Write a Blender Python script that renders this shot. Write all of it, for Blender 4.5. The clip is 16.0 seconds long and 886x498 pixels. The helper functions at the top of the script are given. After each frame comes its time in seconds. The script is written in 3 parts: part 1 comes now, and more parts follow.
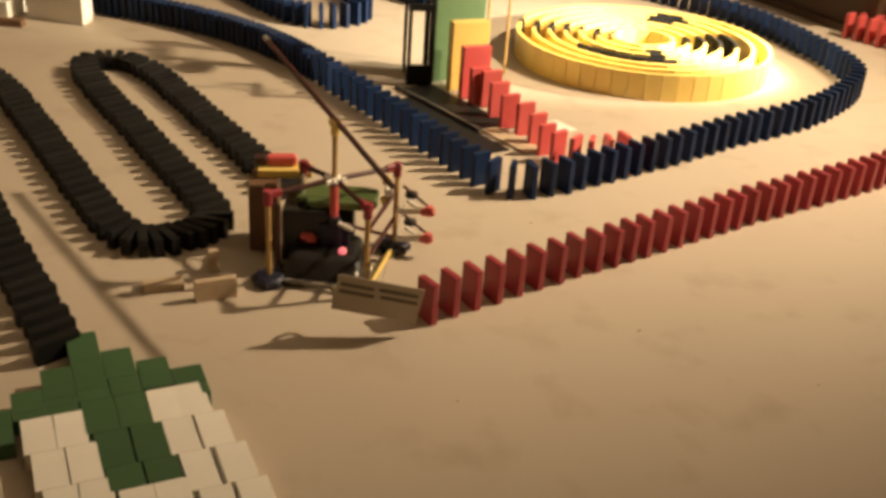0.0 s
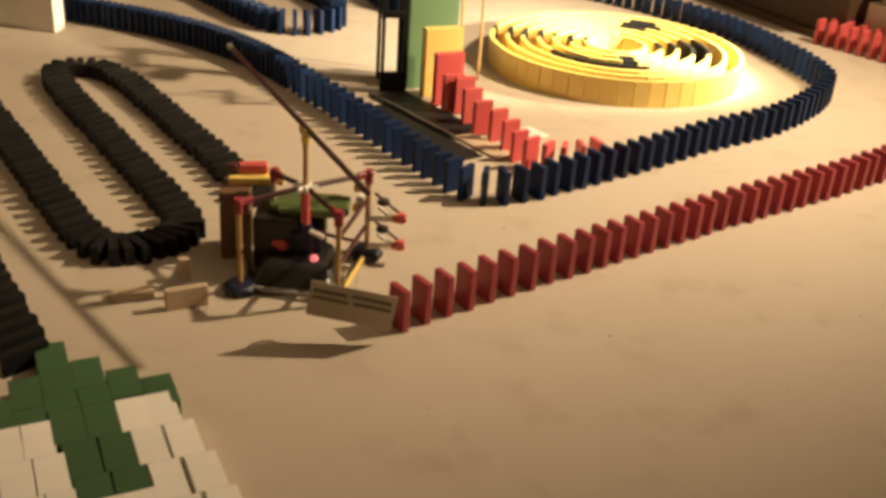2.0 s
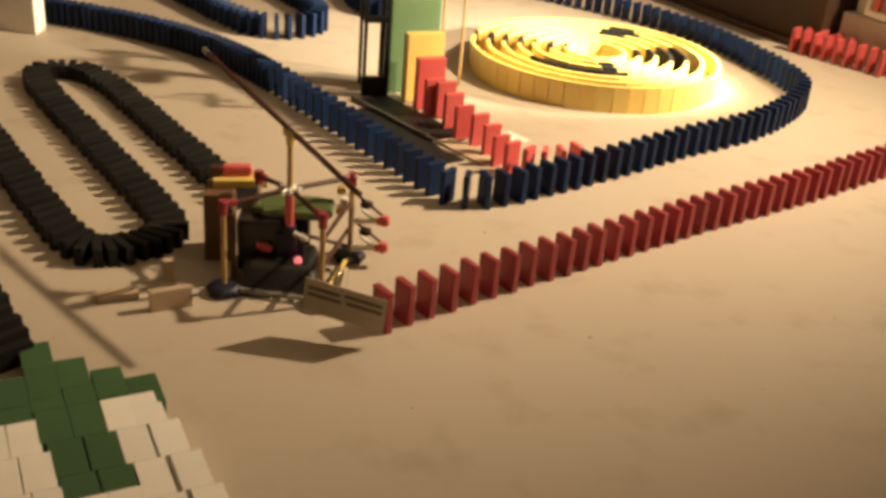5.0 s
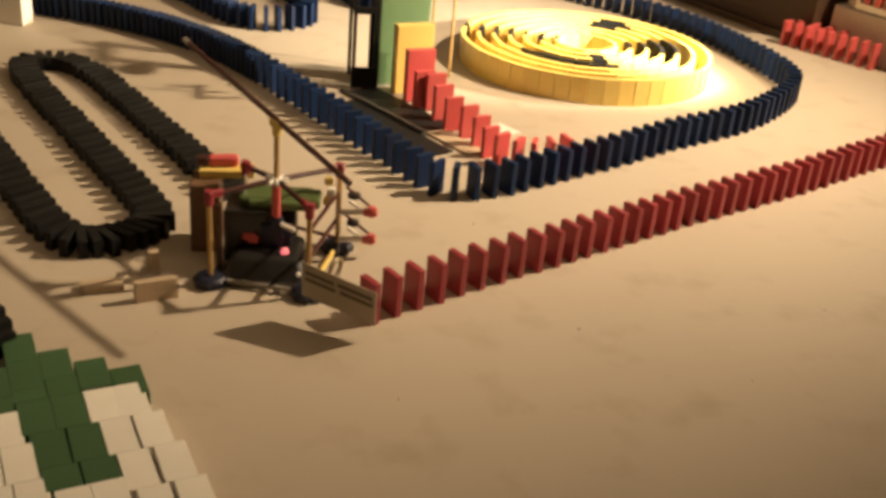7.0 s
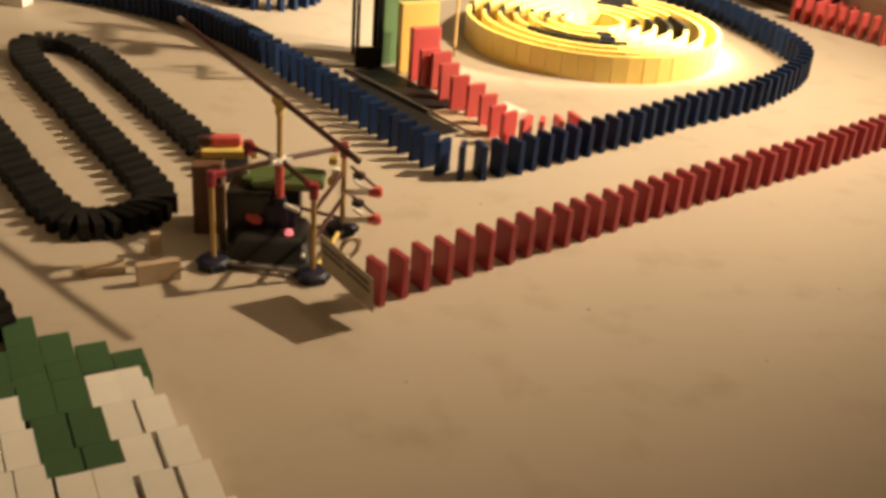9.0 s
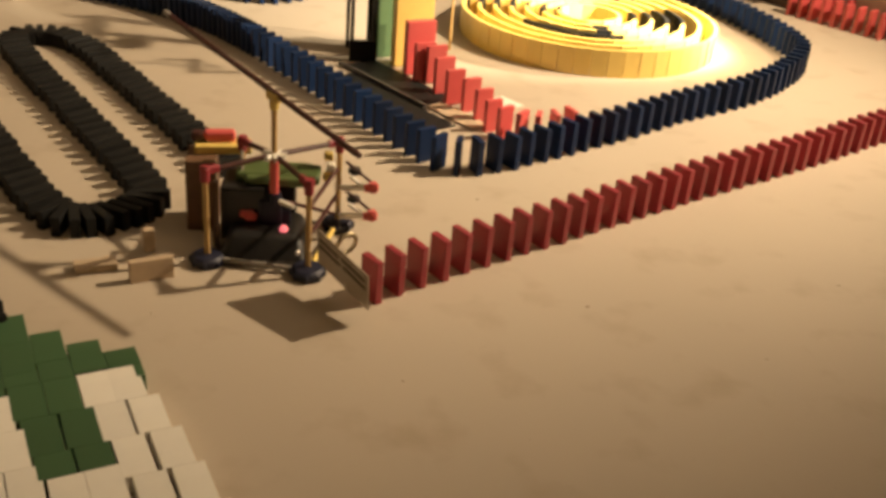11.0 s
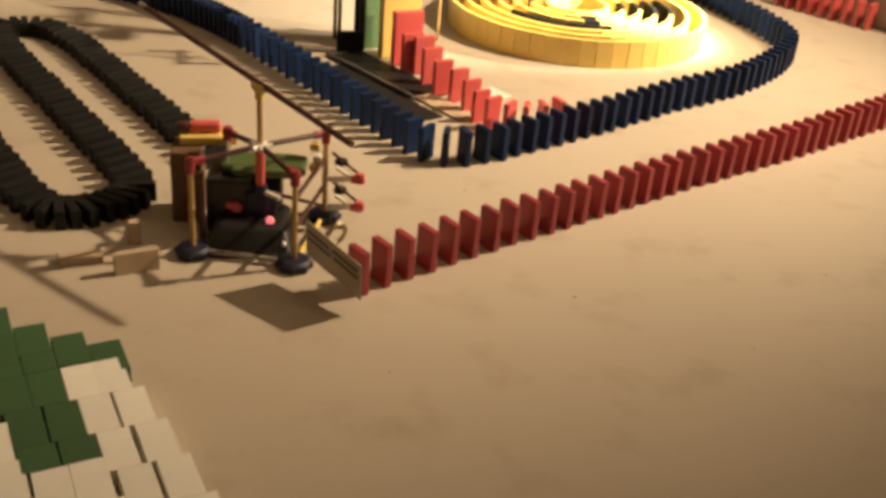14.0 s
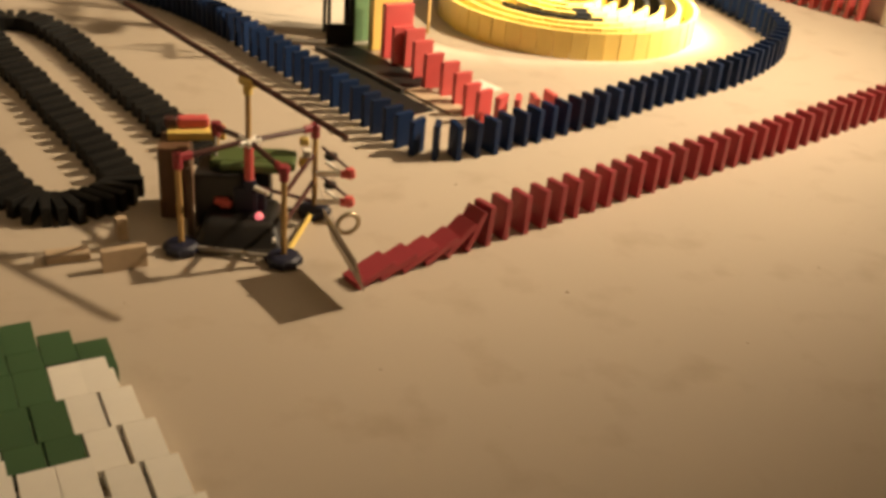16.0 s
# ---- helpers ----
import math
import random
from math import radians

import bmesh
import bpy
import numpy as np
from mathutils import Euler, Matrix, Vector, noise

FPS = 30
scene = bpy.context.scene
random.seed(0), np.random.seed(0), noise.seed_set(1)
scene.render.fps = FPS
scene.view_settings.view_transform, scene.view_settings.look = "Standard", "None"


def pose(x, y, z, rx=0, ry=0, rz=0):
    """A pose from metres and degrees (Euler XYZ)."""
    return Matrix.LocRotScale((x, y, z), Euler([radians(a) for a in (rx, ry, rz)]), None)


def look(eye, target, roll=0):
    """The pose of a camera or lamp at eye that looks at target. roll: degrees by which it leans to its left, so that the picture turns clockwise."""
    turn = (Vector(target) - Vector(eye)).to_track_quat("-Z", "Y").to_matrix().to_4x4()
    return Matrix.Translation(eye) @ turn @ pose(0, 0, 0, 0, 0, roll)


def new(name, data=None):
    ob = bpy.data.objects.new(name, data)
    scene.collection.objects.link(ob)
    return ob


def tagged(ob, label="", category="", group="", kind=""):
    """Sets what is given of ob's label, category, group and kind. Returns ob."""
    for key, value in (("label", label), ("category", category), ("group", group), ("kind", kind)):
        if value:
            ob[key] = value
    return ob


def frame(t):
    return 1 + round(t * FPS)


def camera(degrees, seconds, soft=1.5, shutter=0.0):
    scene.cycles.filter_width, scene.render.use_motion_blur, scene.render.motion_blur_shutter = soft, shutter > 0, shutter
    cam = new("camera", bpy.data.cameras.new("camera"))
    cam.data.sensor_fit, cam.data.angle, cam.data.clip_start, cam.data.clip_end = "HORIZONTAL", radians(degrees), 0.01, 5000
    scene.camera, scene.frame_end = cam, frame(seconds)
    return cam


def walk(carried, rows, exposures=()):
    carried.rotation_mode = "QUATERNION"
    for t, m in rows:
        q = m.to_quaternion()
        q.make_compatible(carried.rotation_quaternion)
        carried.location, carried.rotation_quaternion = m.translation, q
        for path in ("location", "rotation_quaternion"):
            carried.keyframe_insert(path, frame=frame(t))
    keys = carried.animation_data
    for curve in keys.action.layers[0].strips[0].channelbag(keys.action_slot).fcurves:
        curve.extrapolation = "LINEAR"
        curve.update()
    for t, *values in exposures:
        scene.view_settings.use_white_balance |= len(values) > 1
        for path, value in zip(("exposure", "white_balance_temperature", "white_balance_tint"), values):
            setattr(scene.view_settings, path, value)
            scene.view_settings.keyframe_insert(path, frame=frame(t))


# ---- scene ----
cam = camera(47.0, 16.0, soft=3.7)
PATH = [
    (0.0, pose(0.0000, 0.0000, 0.5750, 62.700, -3.600, 0.000)),
    (0.5, pose(-0.0001, -0.0042, 0.5768, 62.789, -3.521, -0.461)),
    (1.0, pose(0.0066, -0.0043, 0.5770, 62.987, -3.551, -0.575)),
    (1.5, pose(0.0092, -0.0001, 0.5773, 62.974, -3.662, -0.813)),
    (2.0, pose(0.0089, -0.0008, 0.5776, 63.087, -3.818, -1.177)),
    (2.5, pose(0.0087, -0.0050, 0.5781, 63.205, -3.977, -1.525)),
    (3.0, pose(0.0073, -0.0060, 0.5772, 63.276, -4.259, -1.725)),
    (3.5, pose(0.0034, -0.0066, 0.5767, 63.361, -4.546, -1.948)),
    (4.0, pose(0.0020, -0.0136, 0.5802, 63.528, -4.468, -2.088)),
    (6.5, pose(0.0063, -0.0123, 0.5770, 63.276, -4.804, -2.435)),
    (7.0, pose(0.0092, -0.0095, 0.5728, 63.228, -4.747, -2.556)),
    (7.5, pose(0.0087, -0.0106, 0.5729, 63.072, -4.602, -2.446)),
    (8.0, pose(0.0052, -0.0049, 0.5678, 62.828, -4.754, -2.242)),
    (8.5, pose(0.0103, 0.0016, 0.5630, 62.515, -4.337, -2.249)),
    (11.0, pose(0.0062, 0.0211, 0.5570, 61.921, -4.452, -2.791)),
    (11.5, pose(0.0054, 0.0197, 0.5574, 61.842, -4.694, -2.695)),
    (12.0, pose(0.0007, 0.0233, 0.5541, 61.739, -4.848, -2.972)),
    (12.5, pose(0.0054, 0.0215, 0.5529, 61.619, -4.767, -3.191)),
    (13.0, pose(0.0086, 0.0196, 0.5556, 61.489, -4.529, -3.281)),
    (13.5, pose(0.0122, 0.0209, 0.5561, 61.429, -4.323, -3.254)),
    (14.0, pose(0.0107, 0.0234, 0.5539, 61.548, -4.496, -3.350)),
    (14.5, pose(0.0108, 0.0249, 0.5521, 61.557, -4.506, -3.506)),
    (15.0, pose(0.0104, 0.0264, 0.5535, 61.327, -4.747, -3.698)),
    (15.5, pose(0.0116, 0.0250, 0.5541, 61.235, -4.528, -3.834)),
    (16.0, pose(0.0128, 0.0331, 0.5522, 61.154, -4.455, -3.864)),
]

# ---- light: a warm room lamp, a work lamp over the round field, and an added fill ----
scene.view_settings.exposure = 0.0
world = bpy.data.worlds.new("world")
world.use_nodes = True
world.node_tree.nodes["Background"].inputs["Color"].default_value = (0.9, 0.75, 0.6, 1)
world.node_tree.nodes["Background"].inputs["Strength"].default_value = 0.02
scene.world = world


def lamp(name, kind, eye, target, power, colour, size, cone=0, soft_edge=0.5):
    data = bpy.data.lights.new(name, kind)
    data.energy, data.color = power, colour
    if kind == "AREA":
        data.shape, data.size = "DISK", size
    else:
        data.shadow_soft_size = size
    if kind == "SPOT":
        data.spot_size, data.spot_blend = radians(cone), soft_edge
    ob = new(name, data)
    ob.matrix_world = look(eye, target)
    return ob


lamp("room_lamp", "SPOT", (1.60, 1.53, 1.41), (-0.50, 2.09, 0.0), 342.0, (1.0, 0.755, 0.49), 0.030, 92, 1.0)
# Added fill aimed at the ceiling; its bounce lifts the shadows.
lamp("ceiling_fill", "SPOT", (1.60, 1.48, 1.56), (0.9, 1.6, 2.7), 110.0, (1.0, 0.755, 0.49), 0.06, 150, 1.0)
lamp("work_lamp", "SPOT", (0.86, 1.80, 0.29), (0.27, 2.11, 0.03), 140.0, (1.0, 0.84, 0.60), 0.025, 78, 1.0)


# ---- materials ----
def material(name, colour, rough=0.5, metal=0.0, vary=0.12, scale=60.0, bump=0.0, bump_scale=400.0, random_tint=0.0, coat=0.0, spec=0.5):
    m = bpy.data.materials.new(name)
    m.use_nodes = True
    nt = m.node_tree
    n, l = nt.nodes, nt.links
    b = n["Principled BSDF"]
    b.inputs["Metallic"].default_value = metal
    b.inputs["Coat Weight"].default_value = coat
    b.inputs["Specular IOR Level"].default_value = spec
    co = n.new("ShaderNodeTexCoord")
    no = n.new("ShaderNodeTexNoise")
    no.inputs["Scale"].default_value, no.inputs["Detail"].default_value = scale, 6
    l.new(co.outputs["Object"], no.inputs["Vector"])
    mix = n.new("ShaderNodeMix")
    mix.data_type = "RGBA"
    mix.inputs["A"].default_value = (*[c * (1 - vary) for c in colour], 1)
    mix.inputs["B"].default_value = (*[min(1, c * (1 + vary)) for c in colour], 1)
    l.new(no.outputs["Fac"], mix.inputs["Factor"])
    out = mix.outputs["Result"]
    if random_tint:
        oi = n.new("ShaderNodeObjectInfo")
        hs = n.new("ShaderNodeHueSaturation")
        mp = n.new("ShaderNodeMapRange")
        mp.inputs["To Min"].default_value, mp.inputs["To Max"].default_value = 1 - random_tint, 1 + random_tint
        l.new(oi.outputs["Random"], mp.inputs["Value"])
        l.new(mp.outputs["Result"], hs.inputs["Value"])
        l.new(out, hs.inputs["Color"])
        out = hs.outputs["Color"]
    l.new(out, b.inputs["Base Color"])
    rr = n.new("ShaderNodeMapRange")
    rr.inputs["To Min"].default_value, rr.inputs["To Max"].default_value = max(0.05, rough - 0.1), min(1, rough + 0.1)
    l.new(no.outputs["Fac"], rr.inputs["Value"])
    l.new(rr.outputs["Result"], b.inputs["Roughness"])
    if bump:
        n2 = n.new("ShaderNodeTexNoise")
        n2.inputs["Scale"].default_value, n2.inputs["Detail"].default_value = bump_scale, 4
        l.new(co.outputs["Object"], n2.inputs["Vector"])
        bp = n.new("ShaderNodeBump")
        bp.inputs["Strength"].default_value, bp.inputs["Distance"].default_value = bump, 0.002
        l.new(n2.outputs["Fac"], bp.inputs["Height"])
        l.new(bp.outputs["Normal"], b.inputs["Normal"])
    return m


def floor_material():
    m = bpy.data.materials.new("beige_floor")
    m.use_nodes = True
    nt = m.node_tree
    n, l = nt.nodes, nt.links
    b = n["Principled BSDF"]
    co = n.new("ShaderNodeTexCoord")
    big, mid, fine = (n.new("ShaderNodeTexNoise") for _ in range(3))
    for node, s, d in ((big, 2.2, 3), (mid, 14.0, 6), (fine, 700.0, 2)):
        node.inputs["Scale"].default_value, node.inputs["Detail"].default_value = s, d
        l.new(co.outputs["Object"], node.inputs["Vector"])
    a = n.new("ShaderNodeMix")
    a.data_type = "RGBA"
    a.inputs["A"].default_value, a.inputs["B"].default_value = (0.46, 0.39, 0.30, 1), (0.55, 0.47, 0.365, 1)
    l.new(big.outputs["Fac"], a.inputs["Factor"])
    ramp = n.new("ShaderNodeValToRGB")
    ramp.color_ramp.elements[0].position, ramp.color_ramp.elements[0].color = 0.28, (0.87, 0.845, 0.81, 1)
    ramp.color_ramp.elements[1].position, ramp.color_ramp.elements[1].color = 0.45, (1, 1, 1, 1)
    l.new(mid.outputs["Fac"], ramp.inputs["Fac"])
    mu = n.new("ShaderNodeMix")
    mu.data_type, mu.blend_type = "RGBA", "MULTIPLY"
    mu.inputs["Factor"].default_value = 1
    l.new(a.outputs["Result"], mu.inputs["A"])
    l.new(ramp.outputs["Color"], mu.inputs["B"])
    l.new(mu.outputs["Result"], b.inputs["Base Color"])
    b.inputs["Roughness"].default_value = 0.75
    bp = n.new("ShaderNodeBump")
    bp.inputs["Strength"].default_value, bp.inputs["Distance"].default_value = 0.25, 0.001
    l.new(fine.outputs["Fac"], bp.inputs["Height"])
    l.new(bp.outputs["Normal"], b.inputs["Normal"])
    return m


FLOOR = floor_material()
WALL = material("warm_white_paint", (0.72, 0.66, 0.56), 0.8, vary=0.04, scale=8)
CEIL = material("ceiling_paint", (0.8, 0.77, 0.72), 0.85, vary=0.03, scale=6)
DARKWOOD = material("dark_wood", (0.075, 0.040, 0.020), 0.6, vary=0.3, scale=90)
BROWN = material("brown_wood", (0.16, 0.085, 0.045), 0.55, vary=0.25, scale=60, bump=0.2, bump_scale=300)
TAN = material("pale_wood", (0.52, 0.40, 0.27), 0.6, vary=0.15, scale=90, bump=0.1)
RED = material("red_plastic", (0.33, 0.040, 0.054), 0.4, vary=0.1, random_tint=0.12)
CORAL = material("bright_red_plastic", (0.70, 0.12, 0.115), 0.35, vary=0.08, random_tint=0.08)
BLUE = material("blue_plastic", (0.0050, 0.0190, 0.066), 0.55, vary=0.15, random_tint=0.3, spec=0.25)
BLACK = material("black_plastic", (0.0115, 0.0115, 0.0110), 0.6, vary=0.2, random_tint=0.25, spec=0.22)
INK = material("dark_rubber", (0.018, 0.017, 0.0165), 0.38, vary=0.2, spec=0.45)
NAVY = material("navy_plastic", (0.012, 0.014, 0.036), 0.55, vary=0.15)
GREEN = material("green_plastic", (0.052, 0.118, 0.050), 0.5, vary=0.1, random_tint=0.08)
LIGHTGREEN = material("mid_green_plastic", (0.13, 0.22, 0.105), 0.45, vary=0.08)
WHITE = material("white_plastic", (0.88, 0.84, 0.75), 0.4, vary=0.05, random_tint=0.04)
YELLOW = material("yellow_plastic", (0.790, 0.590, 0.165), 0.38, vary=0.07, random_tint=0.08)
ROD = material("tan_yellow_rod", (0.50, 0.32, 0.12), 0.5, vary=0.1)
DARKROD = material("dark_red_brown_rod", (0.07, 0.022, 0.018), 0.4, vary=0.15)
GREYROD = material("grey_rod", (0.30, 0.27, 0.23), 0.4, vary=0.1)
CARD = material("grey_card", (0.40, 0.33, 0.25), 0.35, vary=0.05)
PRINT = material("dark_print", (0.10, 0.075, 0.055), 0.5, vary=0.1)
DARKGREY = material("dark_grey_plastic", (0.10, 0.09, 0.08), 0.5, vary=0.15)
GREY = material("grey_plastic", (0.46, 0.41, 0.35), 0.5, vary=0.1)
METAL = material("ring_metal", (0.45, 0.38, 0.25), 0.35, metal=0.8, vary=0.1)
OLIVE = material("olive_plastic", (0.085, 0.125, 0.040), 0.45, vary=0.2, scale=40)
LED = bpy.data.materials.new("signal_light")
LED.use_nodes = True
LED.node_tree.nodes["Principled BSDF"].inputs["Base Color"].default_value = (0.8, 0.2, 0.2, 1)
LED.node_tree.nodes["Principled BSDF"].inputs["Emission Color"].default_value = (1.0, 0.20, 0.22, 1)
LED.node_tree.nodes["Principled BSDF"].inputs["Emission Strength"].default_value = 0.9


# ---- mesh helpers ----
def mesh_of(name, bm, mat, smooth=False):
    me = bpy.data.meshes.new(name)
    bm.normal_update()
    bm.to_mesh(me)
    bm.free()
    me.materials.append(mat)
    if smooth:
        for p in me.polygons:
            p.use_smooth = True
    return me


def box(sx, sy, sz, at=(0, 0, 0), bev=0.0, seg=2, turn=None):
    """A bevelled box standing on its base centre."""
    bm = bmesh.new()
    bmesh.ops.create_cube(bm, size=1)
    bmesh.ops.scale(bm, vec=(sx, sy, sz), verts=bm.verts)
    if bev:
        bmesh.ops.bevel(bm, geom=bm.edges[:], offset=bev, segments=seg, affect="EDGES", profile=0.6)
    m = Matrix.Translation(at) @ (turn or Matrix()) @ Matrix.Translation((0, 0, sz / 2))
    bmesh.ops.transform(bm, matrix=m, verts=bm.verts)
    return bm


def rod(a, b, r, segs=10, r2=None):
    a, b = Vector(a), Vector(b)
    bm = bmesh.new()
    bmesh.ops.create_cone(bm, cap_ends=True, segments=segs, radius1=r, radius2=r if r2 is None else r2, depth=(b - a).length)
    q = (b - a).to_track_quat("Z", "Y").to_matrix().to_4x4()
    bmesh.ops.transform(bm, matrix=Matrix.Translation((a + b) / 2) @ q, verts=bm.verts)
    return bm


def lathe(profile, segs=32, at=(0, 0, 0)):
    """A turned body from (radius, height) pairs."""
    bm = bmesh.new()
    rings = []
    for r, z in profile:
        rings.append([bm.verts.new((at[0] + r * math.cos(2 * math.pi * i / segs), at[1] + r * math.sin(2 * math.pi * i / segs), at[2] + z)) for i in range(segs)])
    for p, q in zip(rings, rings[1:]):
        for i in range(segs):
            bm.faces.new((p[i], p[(i + 1) % segs], q[(i + 1) % segs], q[i]))
    bm.faces.new(rings[0][::-1])
    bm.faces.new(rings[-1])
    return bm


def torus(R, r, segs=28, sides=10):
    bm = bmesh.new()
    rings = []
    for i in range(segs):
        a = 2 * math.pi * i / segs
        rings.append([bm.verts.new(((R + r * math.cos(2 * math.pi * j / sides)) * math.cos(a), (R + r * math.cos(2 * math.pi * j / sides)) * math.sin(a), r * math.sin(2 * math.pi * j / sides))) for j in range(sides)])
    for i in range(segs):
        for j in range(sides):
            p, q = rings[i], rings[(i + 1) % segs]
            bm.faces.new((p[j], q[j], q[(j + 1) % sides], p[(j + 1) % sides]))
    return bm


def joined(*bms):
    out = bmesh.new()
    for b in bms:
        me = bpy.data.meshes.new("scrap")
        b.to_mesh(me)
        b.free()
        out.from_mesh(me)
        bpy.data.meshes.remove(me)
    return out


def part(name, bm, mat, parent, label="", smooth=False):
    ob = new(name, mesh_of(name, bm, mat, smooth))
    ob.parent = parent
    return tagged(ob, label)


def thing(name, bm, mat, m, label, category, group="", kind="", smooth=False):
    ob = new(name, mesh_of(name, bm, mat, smooth))
    ob.matrix_world = m
    return tagged(ob, label, category, group, kind)


def holder(name, m, label, category, group="", kind=""):
    ob = new(name)
    ob.empty_display_size = 0.01
    ob.matrix_world = m
    return tagged(ob, label, category, group, kind)


# ---- setting ----
thing("floor", box(8.0, 7.5, 0.05, (0, 0, -0.05)), FLOOR, pose(0.6, 1.9, 0), "plain beige floor with faint dark scuffs", "floor", kind="structure")
for nm, sx, sy, x, y in (("wall_north", 8.2, 0.1, 0.6, 5.7), ("wall_south", 8.2, 0.1, 0.6, -1.9), ("wall_west", 0.1, 7.5, -3.45, 1.9), ("wall_east", 0.1, 7.5, 4.65, 1.9)):
    thing(nm, box(sx, sy, 2.7), WALL, pose(x, y, 0), "plain warm white painted room wall", "wall", kind="structure")
thing("ceiling", box(8.2, 7.7, 0.1), CEIL, pose(0.6, 1.9, 2.7), "plain white painted ceiling", "ceiling", kind="structure")

# ---- dominoes ----
DW, DT, DH = 0.0284, 0.0080, 0.0495
domino_meshes = {}


def domino(m, mat, name, label, group, size=1.0, thick=1.0):
    key = (mat.name, round(size, 3), thick)
    if key not in domino_meshes:
        bm = box(DW * size, DT * size * thick, DH * size, bev=(0.0005 if thick != 1.0 or mat is YELLOW else 0.0009) * size, seg=2)
        domino_meshes[key] = mesh_of(name, bm, mat)
    ob = new(name, domino_meshes[key])
    ob.matrix_world = m
    return tagged(ob, label, "domino", group)


rng = random.Random(7)


def along(points, step, start=0.0):
    """Places and headings at even steps along a polyline, smoothed at its corners."""
    pts = [Vector(p) for p in points]
    for _ in range(3):
        sm = [pts[0]]
        for a, b in zip(pts, pts[1:]):
            sm += [a * 0.75 + b * 0.25, a * 0.25 + b * 0.75]
        pts = sm + [pts[-1]]
    out, need = [], start
    for a, b in zip(pts, pts[1:]):
        d = (b - a).length
        if d == 0:
            continue
        while need <= d:
            p = a + (b - a) * (need / d)
            out.append((p, math.degrees(math.atan2((b - a).y, (b - a).x))))
            need += step
        need -= d
    return out


def line_of(points, step, mat, name, label, group, wob=2.5, start=0.0, special=None):
    made = []
    for i, (p, a) in enumerate(along(points, step, start)):
        mt = special(i, p) if special else None
        m = pose(p.x + rng.uniform(-0.0012, 0.0012), p.y + rng.uniform(-0.0012, 0.0012), 0, 0, 0, a - 90 + rng.uniform(-wob, wob))
        made.append(domino(m, mt[0] if mt else mat, mt[1] if mt else name, mt[2] if mt else label, group))
    return made


# the red line that is knocked over
RED_START = [(0.0185, 0.9475), (0.0708, 0.9856), (0.1179, 1.0200), (0.1925, 1.0719), (0.2180, 1.0895)]
RED_LINE = [(0.2180, 1.0895), (0.320, 1.160), (0.449, 1.2487), (0.5229, 1.2970), (0.6115, 1.3530), (0.6582, 1.3840), (0.726, 1.4340), (0.82, 1.500), (0.94, 1.585)]
RED_LABEL = "dark red plastic domino standing in a straight line"
RED_STEP = 0.0304
red_line = line_of(RED_START, RED_STEP, RED, "red_domino", RED_LABEL, "red domino line", wob=2.0)
line_of(RED_LINE, 0.0281, RED, "red_domino", RED_LABEL, "red domino line", wob=2.0, start=0.026)

# the blue loop round the tower and the yellow field
BLUE_LOOP = [(-0.95, 2.13), (-0.74, 2.11), (-0.60, 2.07), (-0.42, 1.985), (-0.284, 1.874), (-0.192, 1.750), (-0.096, 1.606), (-0.016, 1.481), (0.047, 1.382), (0.088, 1.318), (0.112, 1.290), (0.150, 1.284), (0.215, 1.322), (0.298, 1.383), (0.395, 1.452), (0.500, 1.540), (0.615, 1.615), (0.68, 1.67), (0.765, 1.765), (0.825, 1.86), (0.832, 1.97), (0.80, 2.12), (0.745, 2.29), (0.65, 2.42), (0.50, 2.56), (0.30, 2.70), (0.10, 2.80)]
line_of(BLUE_LOOP[:6], 0.0165, BLUE, "blue_domino", "dark blue plastic domino standing in a dense line", "dense blue domino line")
line_of(BLUE_LOOP[5:], 0.0278, BLUE, "blue_domino", "dark blue plastic domino standing in a curving line", "blue domino loop", start=0.012)


line_of([(-0.62, 2.52), (-0.45, 2.33), (-0.33, 2.16), (-0.26, 2.085), (-0.19, 2.085), (-0.125, 2.15), (-0.14, 2.25), (-0.22, 2.40), (-0.36, 2.62)], 0.0262, BLUE, "blue_domino", "dark blue plastic domino standing in a far bend", "far blue domino bend")
line_of([(-0.10, 2.62), (-0.08, 2.42), (-0.02, 2.30), (0.06, 2.30), (0.12, 2.42), (0.06, 2.62)], 0.0262, BLUE, "blue_domino", "dark blue plastic domino standing behind the tower", "blue dominoes behind the tower")

# the black winding line
GD, GN = Vector((0.54, -0.842)), Vector((0.842, 0.54))


def chic(n, s):
    v = GN * n + GD * s
    return (v.x, v.y)


nA, nB, nC, nD = 0.527, 0.416, 0.288, 0.167
BLACK_LINE = [chic(nA, -1.14), chic(nA, -1.40), chic(nA, -1.68), chic(nA - 0.022, -1.765), chic(nB + 0.022, -1.785), chic(nB, -1.70), chic(nB, -1.40), chic(nB, -1.14), chic(nB - 0.010, -1.074), chic(nC + 0.020, -1.060), chic(nC, -1.12), chic(nC, -1.40), chic(nC, -1.70), chic(nC - 0.022, -1.78), chic(nD + 0.022, -1.78), chic(nD, -1.70), chic(nD, -1.2), chic(nD, -0.875)]
low_mesh = mesh_of("black_domino", box(0.046, 0.0110, 0.0232, bev=0.0009, seg=2), BLACK)
spots, gone = [], 0.0
for p, a in along(BLACK_LINE, 0.0015):
    straight = abs((a + 57.3 + 90) % 180 - 90) < 14
    if gone <= 0:
        spots.append((p, a))
        gone = 0.0245 if straight else 0.0135
    gone -= 0.0015
